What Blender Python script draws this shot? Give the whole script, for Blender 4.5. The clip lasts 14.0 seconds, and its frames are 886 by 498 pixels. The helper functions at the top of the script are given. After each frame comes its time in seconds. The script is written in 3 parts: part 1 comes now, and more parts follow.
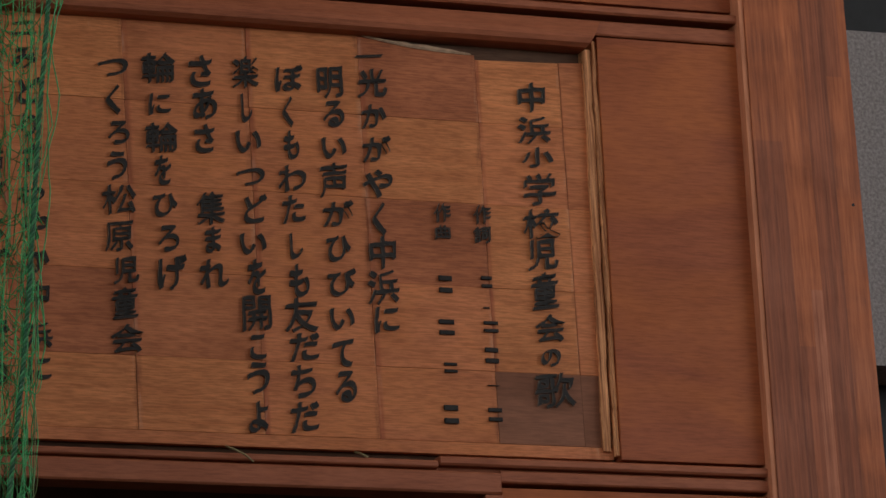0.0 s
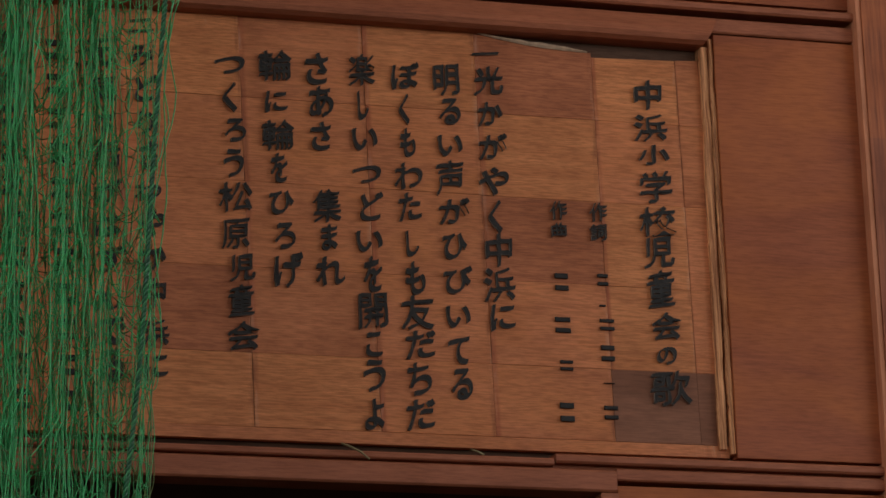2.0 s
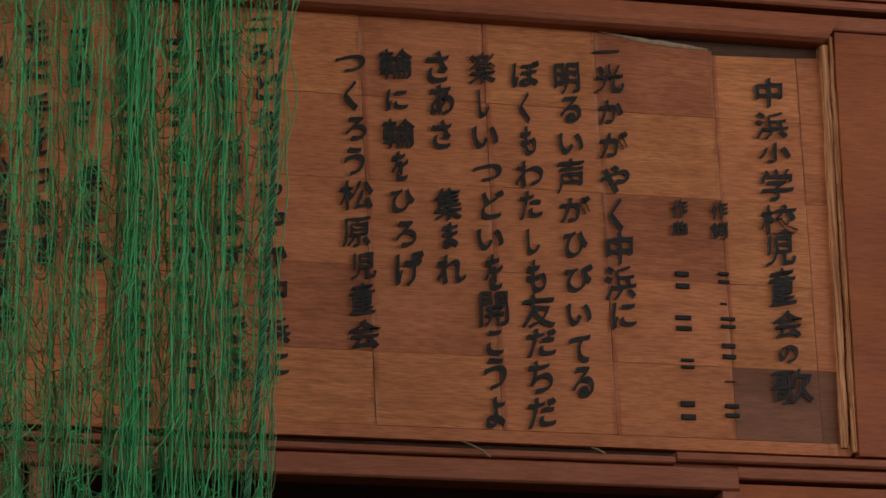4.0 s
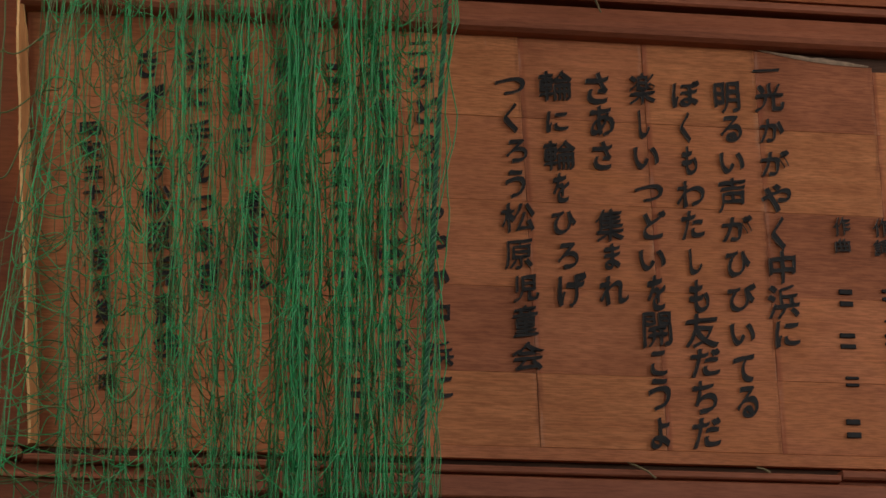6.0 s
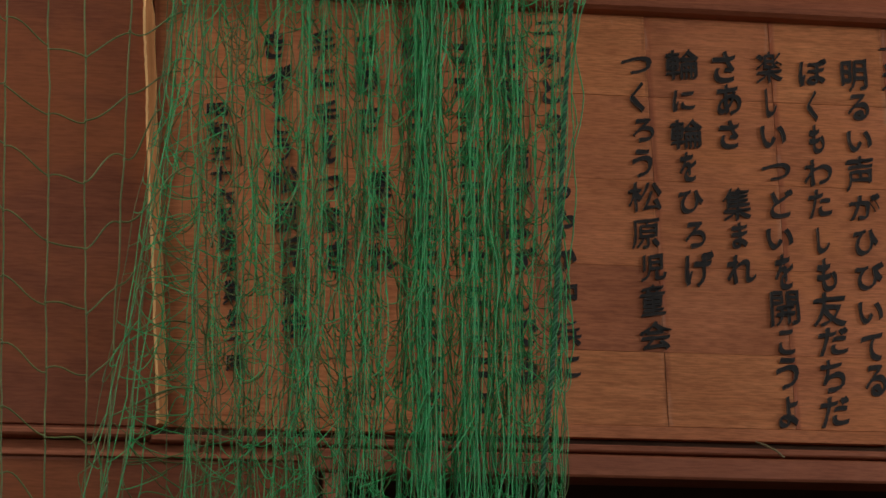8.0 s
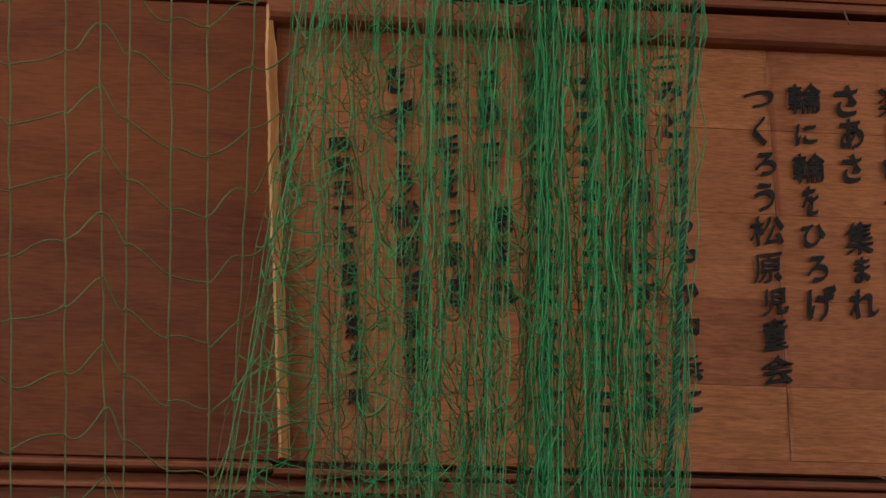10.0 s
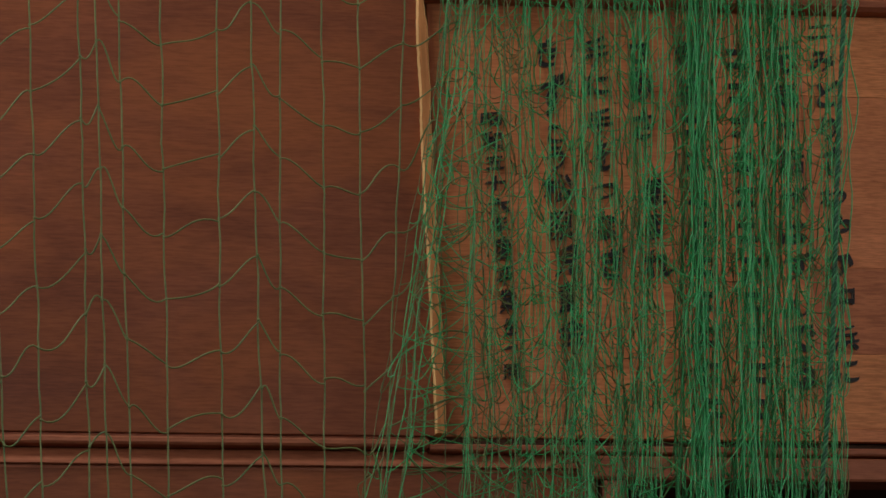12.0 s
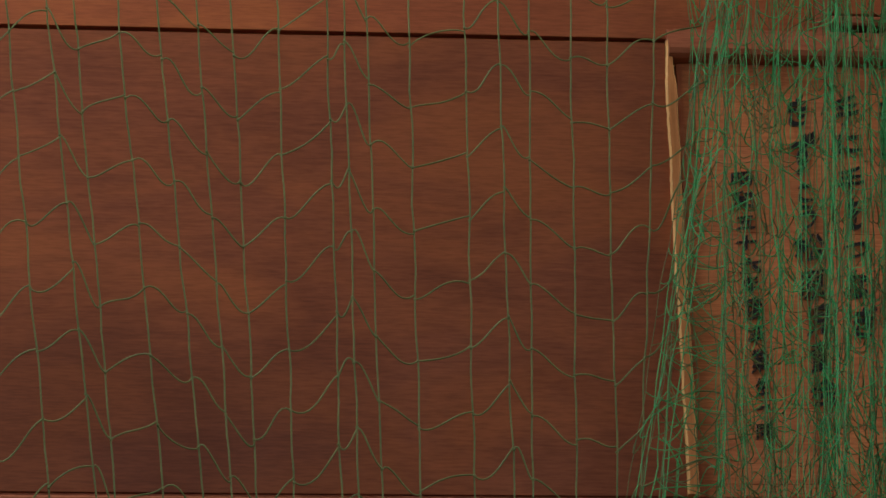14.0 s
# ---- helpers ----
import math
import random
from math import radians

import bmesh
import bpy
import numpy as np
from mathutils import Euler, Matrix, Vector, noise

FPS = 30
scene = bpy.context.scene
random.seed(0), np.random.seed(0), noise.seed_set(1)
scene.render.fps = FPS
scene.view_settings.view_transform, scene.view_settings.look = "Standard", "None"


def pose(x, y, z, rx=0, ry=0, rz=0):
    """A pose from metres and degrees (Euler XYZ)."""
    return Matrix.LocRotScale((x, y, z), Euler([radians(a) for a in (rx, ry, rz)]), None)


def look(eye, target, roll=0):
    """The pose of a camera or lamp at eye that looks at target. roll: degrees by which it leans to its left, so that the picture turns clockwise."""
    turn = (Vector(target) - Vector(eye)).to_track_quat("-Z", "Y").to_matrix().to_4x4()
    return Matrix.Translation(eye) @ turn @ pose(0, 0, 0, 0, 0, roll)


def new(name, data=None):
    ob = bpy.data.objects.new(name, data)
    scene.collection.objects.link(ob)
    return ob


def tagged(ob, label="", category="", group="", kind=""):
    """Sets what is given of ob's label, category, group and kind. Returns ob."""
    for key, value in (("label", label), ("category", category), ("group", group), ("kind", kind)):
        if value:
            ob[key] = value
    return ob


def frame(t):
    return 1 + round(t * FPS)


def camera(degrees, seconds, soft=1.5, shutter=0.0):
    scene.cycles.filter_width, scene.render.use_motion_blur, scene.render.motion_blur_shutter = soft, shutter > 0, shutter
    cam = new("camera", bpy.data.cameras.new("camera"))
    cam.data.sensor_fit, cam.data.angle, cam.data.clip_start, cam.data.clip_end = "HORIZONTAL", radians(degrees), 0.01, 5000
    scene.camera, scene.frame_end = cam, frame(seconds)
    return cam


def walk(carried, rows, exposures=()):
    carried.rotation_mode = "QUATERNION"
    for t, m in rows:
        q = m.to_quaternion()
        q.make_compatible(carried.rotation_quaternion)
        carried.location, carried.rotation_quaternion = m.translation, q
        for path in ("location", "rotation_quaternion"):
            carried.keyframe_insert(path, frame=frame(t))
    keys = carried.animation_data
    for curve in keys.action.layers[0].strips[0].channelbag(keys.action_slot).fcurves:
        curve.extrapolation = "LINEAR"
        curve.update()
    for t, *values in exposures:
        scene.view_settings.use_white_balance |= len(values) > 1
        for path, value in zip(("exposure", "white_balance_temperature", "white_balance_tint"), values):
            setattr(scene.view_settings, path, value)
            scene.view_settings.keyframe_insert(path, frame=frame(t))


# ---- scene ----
# The camera stands on the hall floor with a long lens and turns slowly to its left.
cam = camera(10.66, 14.0, soft=1.6)
EYE = (0.0, -8.37, 1.5)
ROWS = [
    (0.0, 106.699, 3.485, -21.496),
    (0.5, 106.846, 3.383, -21.200),
    (1.0, 106.699, 3.310, -20.875),
    (1.5, 106.775, 3.103, -20.516),
    (2.0, 106.746, 3.023, -20.170),
    (2.5, 106.704, 2.973, -19.848),
    (2.7, 106.679, 2.936, -19.721),
    (4.8, 106.930, 2.766, -17.921),
    (5.0, 106.998, 2.848, -17.682),
    (5.5, 107.142, 2.858, -17.140),
    (6.0, 107.166, 2.846, -16.651),
    (6.5, 107.136, 2.618, -16.386),
    (7.0, 107.026, 2.401, -16.086),
    (7.5, 107.011, 2.492, -15.638),
    (8.0, 106.996, 2.605, -15.120),
    (8.2, 106.993, 2.542, -14.952),
    (10.3, 107.498, 2.127, -13.496),
    (10.5, 107.453, 2.101, -13.339),
    (11.0, 107.347, 2.253, -12.874),
    (11.5, 107.286, 2.437, -12.270),
    (12.0, 107.243, 2.416, -11.694),
    (12.5, 107.249, 2.078, -11.258),
    (13.0, 107.655, 2.028, -10.544),
    (13.5, 107.848, 1.935, -9.690),
    (14.0, 108.094, 1.913, -8.676),
]
walk(cam, [(t, pose(*EYE, rx, ry, rz)) for t, rx, ry, rz in ROWS])

# ---- light ----
world = bpy.data.worlds.new("world")
scene.world = world
world.use_nodes = True
sky = world.node_tree.nodes.new("ShaderNodeTexSky")
sky.sky_type, sky.sun_disc = "NISHITA", False
sky.sun_elevation, sky.sun_rotation = radians(35), radians(200)
world.node_tree.links.new(sky.outputs[0], world.node_tree.nodes["Background"].inputs[0])
world.node_tree.nodes["Background"].inputs[1].default_value = 0.1


def area_light(name, m, width, height, watts, colour):
    lamp = bpy.data.lights.new(name, "AREA")
    lamp.shape, lamp.size, lamp.size_y, lamp.energy, lamp.color = "RECTANGLE", width, height, watts, colour
    ob = new(name, lamp)
    ob.matrix_world = m
    return ob


# west and south openings are assumed; neither is in view
area_light("window_light_west", look((-5.95, -6.0, 5.3), (2.0, -3.0, 3.2)), 7.0, 2.0, 90, (0.96, 0.98, 1.0))
# added lamp, no such source seen: brightens the top of the left panel
area_light("skylight", look((-1.2, -1.7, 7.3), (-1.2, -1.7, 0.0)), 3.4, 1.2, 135, (0.97, 0.99, 1.0))
area_light("window_light_south", look((3.4, -15.9, 5.6), (3.4, 0.0, 4.4)), 9.0, 1.8, 235, (0.98, 0.99, 1.0))
# fill lamp added to brighten the right side; no window known there
area_light("window_light_east", look((8.95, -4.2, 5.6), (3.0, -1.2, 4.2)), 5.0, 1.8, 150, (0.98, 0.99, 1.0))
scene.view_settings.exposure = 0.0


# ---- materials ----
def nodes_of(name):
    m = bpy.data.materials.new(name)
    m.use_nodes = True
    t = m.node_tree
    return m, t, t.nodes["Principled BSDF"]


def ramp(t, fac, stops):
    n = t.nodes.new("ShaderNodeValToRGB")
    e = n.color_ramp.elements
    while len(e) < len(stops):
        e.new(0.5)
    for el, (p, c) in zip(e, stops):
        el.position, el.color = p, (*c, 1)
    t.links.new(fac, n.inputs[0])
    return n.outputs[0]


def mix(t, mode, fac, a, b):
    n = t.nodes.new("ShaderNodeMix")
    n.data_type, n.blend_type = "RGBA", mode
    for sock, v in ((n.inputs[0], fac), (n.inputs[6], a), (n.inputs[7], b)):
        if isinstance(v, (int, float)):
            sock.default_value = v
        elif isinstance(v, tuple):
            sock.default_value = (*v, 1)
        else:
            t.links.new(v, sock)
    return n.outputs[2]


def texture_place(t, scale, spread=0.0):
    """World place, moved by a random step for each object, and stretched."""
    geo = t.nodes.new("ShaderNodeNewGeometry")
    out = geo.outputs["Position"]
    if spread:
        info = t.nodes.new("ShaderNodeObjectInfo")
        mul = t.nodes.new("ShaderNodeMath")
        mul.operation = "MULTIPLY"
        mul.inputs[1].default_value = spread
        t.links.new(info.outputs["Random"], mul.inputs[0])
        add = t.nodes.new("ShaderNodeVectorMath")
        t.links.new(out, add.inputs[0])
        t.links.new(mul.outputs[0], add.inputs[1])
        out = add.outputs[0]
    mp = t.nodes.new("ShaderNodeMapping")
    mp.inputs["Scale"].default_value = scale
    t.links.new(out, mp.inputs[0])
    return mp.outputs[0]


def noise_tex(t, place, scale, detail=4.0, rough=0.55, distort=0.0):
    n = t.nodes.new("ShaderNodeTexNoise")
    n.inputs["Scale"].default_value, n.inputs["Detail"].default_value = scale, detail
    n.inputs["Roughness"].default_value, n.inputs["Distortion"].default_value = rough, distort
    t.links.new(place, n.inputs["Vector"])
    return n.outputs["Fac"]


def wood(name, dark, light, along="x", rough=0.55, blotch=0.35, spread=9.0, fleck=0.5, relief=0.25, vary=0.0, warm=None, long=None, worn=False, contrast=0.25, dark_patch=None):
    """Timber or veneer: long grain, short flecks, and soft stains at hand size; dark_patch: middle and half-size of a
    ragged darker patch.
    """
    m, t, b = nodes_of(name)
    long = long or {"x": (3.2, 30, 60), "z": (46, 30, 1.2)}[along]
    short = {"x": (28, 160, 300), "z": (210, 160, 12)}[along]
    place = texture_place(t, long, spread)
    grain = noise_tex(t, place, 1.0, 6.0, 0.66, 0.25)
    flecks = noise_tex(t, texture_place(t, short, spread), 1.0, 3.0, 0.6)
    stain = noise_tex(t, texture_place(t, (1, 1, 1.3), spread), 5.0, 5.0, 0.6, 0.3)
    base = ramp(t, grain, [(0.5 - contrast, dark), (0.5 + contrast, light)])
    crisp = [(0.40, (0.60, 0.55, 0.52)), (0.52, (1, 1, 1)), (0.66, (1.30, 1.26, 1.20))]
    fl = ramp(t, flecks, crisp if worn else [(0.34, (0.55, 0.5, 0.48)), (0.56, (1, 1, 1)), (0.75, (1.22, 1.18, 1.12))])
    out = mix(t, "MULTIPLY", fleck, base, fl)
    st = ramp(t, stain, [(0.30, (0.5, 0.45, 0.44)), (0.62, (1.1, 1.1, 1.1))])
    out = mix(t, "MULTIPLY", blotch, out, st)
    if warm:
        cloud = noise_tex(t, texture_place(t, (0.8, 1, 1.8), spread), 3.2, 4.0, 0.55, 0.8)
        amount = ramp(t, cloud, [(0.42, (0, 0, 0)), (0.68, (0.75, 0.75, 0.75))])
        out = mix(t, "MIX", amount, out, mix(t, "MULTIPLY", fleck, warm, fl))
    if dark_patch:
        (px, pz), (sx, sz) = dark_patch
        geo = t.nodes.new("ShaderNodeNewGeometry")
        ragged = t.nodes.new("ShaderNodeTexNoise")
        ragged.inputs["Scale"].default_value, ragged.inputs["Detail"].default_value = 7.0, 6.0
        t.links.new(geo.outputs["Position"], ragged.inputs["Vector"])
        shift = t.nodes.new("ShaderNodeVectorMath")
        shift.operation = "MULTIPLY_ADD"
        shift.inputs[1].default_value = (0.22, 0, 0.22)
        t.links.new(ragged.outputs["Color"], shift.inputs[0])
        t.links.new(geo.outputs["Position"], shift.inputs[2])
        mp = t.nodes.new("ShaderNodeMapping")
        mp.vector_type = "TEXTURE"
        mp.inputs["Location"].default_value, mp.inputs["Scale"].default_value = (px + 0.11, 0, pz + 0.11), (sx, 50, sz)
        t.links.new(shift.outputs[0], mp.inputs[0])
        ball = t.nodes.new("ShaderNodeTexGradient")
        ball.gradient_type = "SPHERICAL"
        t.links.new(mp.outputs[0], ball.inputs[0])
        out = mix(t, "MULTIPLY", ramp(t, ball.outputs["Fac"], [(0.0, (0, 0, 0)), (0.45, (1, 1, 1))]), out, (0.66, 0.64, 0.68))
    if vary:
        info = t.nodes.new("ShaderNodeObjectInfo")
        tone = ramp(t, info.outputs["Random"], [(0.0, (1 - vary, 1 - vary * 1.1, 1 - vary * 1.2)), (1.0, (1 + vary, 1 + vary, 1 + vary * 0.8))])
        out = mix(t, "MULTIPLY", 1.0, out, tone)
    if worn:
        co = t.nodes.new("ShaderNodeTexCoord")
        sep = t.nodes.new("ShaderNodeSeparateXYZ")
        t.links.new(co.outputs["Generated"], sep.inputs[0])
        edge = ramp(t, sep.outputs[0], [(0.0, (1, 1, 1)), (0.05, (0, 0, 0)), (0.95, (0, 0, 0)), (1.0, (1, 1, 1))])
        chips = noise_tex(t, texture_place(t, (60, 60, 9), spread), 1.0, 5.0, 0.7)
        band = ramp(t, sep.outputs[0], [(0.0, (0.85, 0.85, 0.85)), (0.03, (0.75, 0.75, 0.75)), (0.052, (0, 0, 0))])
        patchy = noise_tex(t, texture_place(t, (3, 3, 5), spread), 1.0, 3.0, 0.6)
        out = mix(t, "MIX", mix(t, "MULTIPLY", 1.0, band, ramp(t, patchy, [(0.35, (0.15, 0.15, 0.15)), (0.6, (1, 1, 1))])), out, (0.36, 0.092, 0.040))
        pale = mix(t, "MULTIPLY", 1.0, edge, ramp(t, chips, [(0.52, (0, 0, 0)), (0.66, (0.4, 0.4, 0.4))]))
        dim = mix(t, "MULTIPLY", 1.0, edge, ramp(t, chips, [(0.36, (0.8, 0.8, 0.8)), (0.52, (0, 0, 0))]))
        out = mix(t, "MIX", pale, out, (0.55, 0.36, 0.25))
        out = mix(t, "MIX", dim, out, (0.16, 0.05, 0.025))
        scuff = noise_tex(t, texture_place(t, (26, 26, 40), spread), 1.0, 6.0, 0.75)
        out = mix(t, "MIX", ramp(t, scuff, [(0.70, (0, 0, 0)), (0.80, (0.4, 0.4, 0.4))]), out, (0.52, 0.34, 0.24))
    t.links.new(out, b.inputs["Base Color"])
    rr = ramp(t, stain, [(0.3, (rough + 0.12,) * 3), (0.7, (rough - 0.08,) * 3)])
    t.links.new(rr, b.inputs["Roughness"])
    b.inputs["Specular IOR Level"].default_value = 0.16
    bump = t.nodes.new("ShaderNodeBump")
    bump.inputs["Strength"].default_value, bump.inputs["Distance"].default_value = relief, 0.001
    both = t.nodes.new("ShaderNodeMath")
    t.links.new(grain, both.inputs[0])
    t.links.new(flecks, both.inputs[1])
    t.links.new(both.outputs[0], bump.inputs["Height"])
    t.links.new(bump.outputs[0], b.inputs["Normal"])
    return m


def plain(name, colour, rough=0.6, spread=0.25, scale=30.0, gloss=0.3):
    m, t, b = nodes_of(name)
    n = noise_tex(t, texture_place(t, (1, 1, 1)), scale, 6.0, 0.65)
    lo, hi = tuple(c * (1 - spread) for c in colour), tuple(c * (1 + spread) for c in colour)
    t.links.new(ramp(t, n, [(0.3, lo), (0.7, hi)]), b.inputs["Base Color"])
    b.inputs["Roughness"].default_value = rough
    b.inputs["Specular IOR Level"].default_value = gloss
    bump = t.nodes.new("ShaderNodeBump")
    bump.inputs["Strength"].default_value, bump.inputs["Distance"].default_value = 0.4, 0.002
    t.links.new(n, bump.inputs["Height"])
    t.links.new(bump.outputs[0], b.inputs["Normal"])
    return m


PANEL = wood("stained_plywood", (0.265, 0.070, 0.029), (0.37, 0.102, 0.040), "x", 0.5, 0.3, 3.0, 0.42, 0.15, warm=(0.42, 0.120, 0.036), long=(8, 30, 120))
# darker version of PANEL, darkest in a ragged patch at the lower left
PANEL_DARKER = wood("darker_stained_plywood", (0.176, 0.050, 0.023), (0.258, 0.074, 0.032), "x", 0.5, 0.3, 3.0, 0.42, 0.15, warm=(0.315, 0.091, 0.031), long=(8, 30, 120), dark_patch=((0.62, 3.80), (0.85, 0.42)))
TRIM = wood("stained_moulding", (0.29, 0.090, 0.046), (0.40, 0.130, 0.064), "x", 0.5, 0.25, 7.0, 0.5)
STREAK = dict(along="z", rough=0.48, blotch=0.35, spread=0.0, fleck=0.5, relief=0.3, long=(62, 20, 0.55), contrast=0.17)
POST = wood("stained_laminated_post", (0.20, 0.060, 0.030), (0.50, 0.155, 0.063), warm=(0.46, 0.135, 0.052), **STREAK)
POST_DULL = wood("weathered_laminated_timber", (0.17, 0.056, 0.031), (0.42, 0.130, 0.060), **STREAK)
# paler timber for one lower stave of the post and the left jamb
POST_PALE = wood("pale_laminated_timber", (0.24, 0.078, 0.042), (0.56, 0.200, 0.105), **STREAK)
POST_EDGE = wood("worn_post_edge", (0.46, 0.16, 0.08), (0.62, 0.25, 0.13), "z", 0.5, 0.4, 7.0, 0.4, 0.3)
VENEER_LIGHT = wood("pale_cedar_veneer", (0.46, 0.152, 0.056), (0.64, 0.240, 0.093), "x", 0.55, 0.35, 9.0, 0.55, 0.3, 0.06, worn=True)
VENEER = wood("cedar_veneer", (0.44, 0.142, 0.060), (0.61, 0.215, 0.092), "x", 0.55, 0.4, 9.0, 0.5, 0.3, 0.08, warm=(0.53, 0.180, 0.064), worn=True)
VENEER_DARK = wood("darkened_veneer", (0.33, 0.102, 0.044), (0.46, 0.152, 0.066), "x", 0.55, 0.5, 9.0, 0.55, 0.3, 0.06, worn=True)
PATCH = wood("grey_brown_patch", (0.20, 0.080, 0.044), (0.28, 0.114, 0.064), "x", 0.6, 0.5, 9.0, 0.4, 0.2)
SPLINTER = wood("bare_split_pine", (0.30, 0.105, 0.045), (0.88, 0.42, 0.19), "z", 0.7, 0.35, 5.0, 0.7, 0.9, long=(230, 90, 4.0), contrast=0.12)
SAWN_FACE = wood("stained_sawn_pine", (0.48, 0.18, 0.06), (0.68, 0.28, 0.10), "z", 0.6, 0.35, 5.0, 0.4, 0.4)
# bare pine, its colour brightened as if side light caught it
PINE_LIT_SIDE = wood("bare_pine_lit_side", (0.80, 0.43, 0.15), (0.95, 0.58, 0.25), "z", 0.65, 0.35, 5.0, 0.4, 0.4)
# backing timber, its colour darkened to stand in for shade in gaps
SHADE_WOOD = wood("shade_dark_backing", (0.07, 0.035, 0.022), (0.12, 0.06, 0.035), "x", 0.7, 0.5, 5.0)
INK = plain("black_lacquer", (0.022, 0.0185, 0.017), 0.5, 0.4, 60.0, 0.14)
# letter sides, paler than the black faces
INK_EDGE = plain("pale_letter_edge", (0.20, 0.15, 0.12), 0.6, 0.4, 80.0)
CONCRETE = plain("rough_concrete", (0.25, 0.225, 0.22), 0.9, 0.45, 150.0)
# near black: painted shade for the void sheets, and the nail's own colour
VOID_AND_NAIL = plain("void_shade_and_nail_black", (0.009, 0.009, 0.010), 0.6, 0.3, 20.0)
PLASTER = plain("stained_plaster", (0.42, 0.40, 0.37), 0.85, 0.15, 3.0)
FLOOR_WOOD = wood("worn_hall_floor", (0.06, 0.045, 0.035), (0.11, 0.08, 0.06), "x", 0.5, 0.5, 0.0)
STAGE_REAR = plain("grey_stage_plaster", (0.28, 0.26, 0.25), 0.9, 0.4, 5.0)
TORN = plain("torn_pale_veneer", (0.44, 0.29, 0.19), 0.8, 0.3, 70.0)
STRAW = plain("dry_straw", (0.26, 0.20, 0.10), 0.7, 0.3, 60.0)


def cord_material(name, colour, pale, rough):
    m, t, b = nodes_of(name)
    n = noise_tex(t, texture_place(t, (1, 1, 1), 3.0), 14.0, 3.0, 0.6)
    fine = noise_tex(t, texture_place(t, (220, 220, 420)), 1.0, 2.0, 0.5)
    c = ramp(t, n, [(0.35, colour), (0.72, pale)])
    c = mix(t, "MULTIPLY", 0.5, c, ramp(t, fine, [(0.35, (0.6, 0.62, 0.6)), (0.65, (1.15, 1.15, 1.15))]))
    t.links.new(c, b.inputs["Base Color"])
    b.inputs["Roughness"].default_value = rough
    b.inputs["Subsurface Weight"].default_value = 0.0
    return m


CORD = cord_material("green_net_cord", (0.018, 0.26, 0.070), (0.062, 0.47, 0.140), 0.4)
# faded olive cord; in the tangle its colour also stands in for shade
CORD_FADED = cord_material("faded_shaded_net_cord", (0.072, 0.118, 0.026), (0.16, 0.18, 0.050), 0.5)
# lighter green that paints the highlights of the twisted rope
ROPE_LIT = cord_material("lit_green_rope", (0.022, 0.15, 0.050), (0.05, 0.25, 0.085), 0.4)
ROPE = cord_material("dark_green_rope", (0.006, 0.060, 0.022), (0.016, 0.12, 0.042), 0.4)


# ---- helpers for building ----
def mesh_of(bm, name, material):
    me = bpy.data.meshes.new(name)
    bm.to_mesh(me)
    bm.free()
    for m in material if isinstance(material, (list, tuple)) else (material,):
        me.materials.append(m)
    return me


def part(name, bm, material, parent, label=""):
    ob = new(name, mesh_of(bm, name, material))
    ob.parent = parent
    if label:
        ob["label"] = label
    return ob


def add_box(bm, x0, x1, y0, y1, z0, z1, bevel=0.0):
    geom = bmesh.ops.create_cube(bm, size=1.0)
    for v in geom["verts"]:
        v.co = ((x0 + x1) / 2 + v.co.x * (x1 - x0), (y0 + y1) / 2 + v.co.y * (y1 - y0), (z0 + z1) / 2 + v.co.z * (z1 - z0))
    if bevel:
        edges = list({e for v in geom["verts"] for e in v.link_edges})
        bmesh.ops.bevel(bm, geom=edges, offset=bevel, segments=2, affect="EDGES", profile=0.6)
    return bm


def box(x0, x1, y0, y1, z0, z1, bevel=0.0):
    return add_box(bmesh.new(), x0, x1, y0, y1, z0, z1, bevel)


def extruded(profile, x0, x1, mitre0=0.0, mitre1=0.0, sag=0.0):
    """A moulding along x: profile of (y, z) points, ends cut on the slant by mitre metres per metre of height, with a slow waver."""
    bm = bmesh.new()
    zlow = min(z for _, z in profile)
    rings, steps = [], max(2, int((x1 - x0) / 0.12))
    for i in range(steps + 1):
        u = i / steps
        ring = []
        for y, z in profile:
            a, c = x0 - mitre0 * (z - zlow), x1 + mitre1 * (z - zlow)
            x = a + (c - a) * u
            w = noise.noise(Vector((x * 2.2, z * 3, 7.0))) * sag
            ring.append(bm.verts.new((x, y + w * 0.5, z + w)))
        rings.append(ring)
    n = len(profile)
    for r0, r1 in zip(rings, rings[1:]):
        for k in range(n):
            bm.faces.new((r0[k], r0[(k + 1) % n], r1[(k + 1) % n], r1[k]))
    bm.faces.new(rings[0][::-1])
    bm.faces.new(rings[-1])
    bmesh.ops.recalc_face_normals(bm, faces=bm.faces)
    return bm


def tube(bm, points, radius, sides=5, index=0, closed_ends=True):
    """A round cord along points, in bm."""
    pts = [Vector(p) for p in points]
    rings = []
    for i, p in enumerate(pts):
        d = (pts[min(i + 1, len(pts) - 1)] - pts[max(i - 1, 0)]).normalized()
        a = d.cross(Vector((0, 1, 0)))
        a = a.normalized() if a.length > 1e-4 else Vector((1, 0, 0))
        b = d.cross(a)
        rings.append([bm.verts.new(p + radius * (math.cos(2 * math.pi * k / sides) * a + math.sin(2 * math.pi * k / sides) * b)) for k in range(sides)])
    for r0, r1 in zip(rings, rings[1:]):
        for k in range(sides):
            f = bm.faces.new((r0[k], r0[(k + 1) % sides], r1[(k + 1) % sides], r1[k]))
            f.smooth, f.material_index = True, index
    if closed_ends:
        bm.faces.new(rings[0][::-1])
        bm.faces.new(rings[-1])


def empty(name, x, y, z):
    ob = new(name)
    ob.location = (x, y, z)
    return ob


def under(ob, parent):
    """Parts are built in world places; take off the parent's own place."""
    ob.matrix_parent_inverse = Matrix.Translation(-parent.location)
    return ob


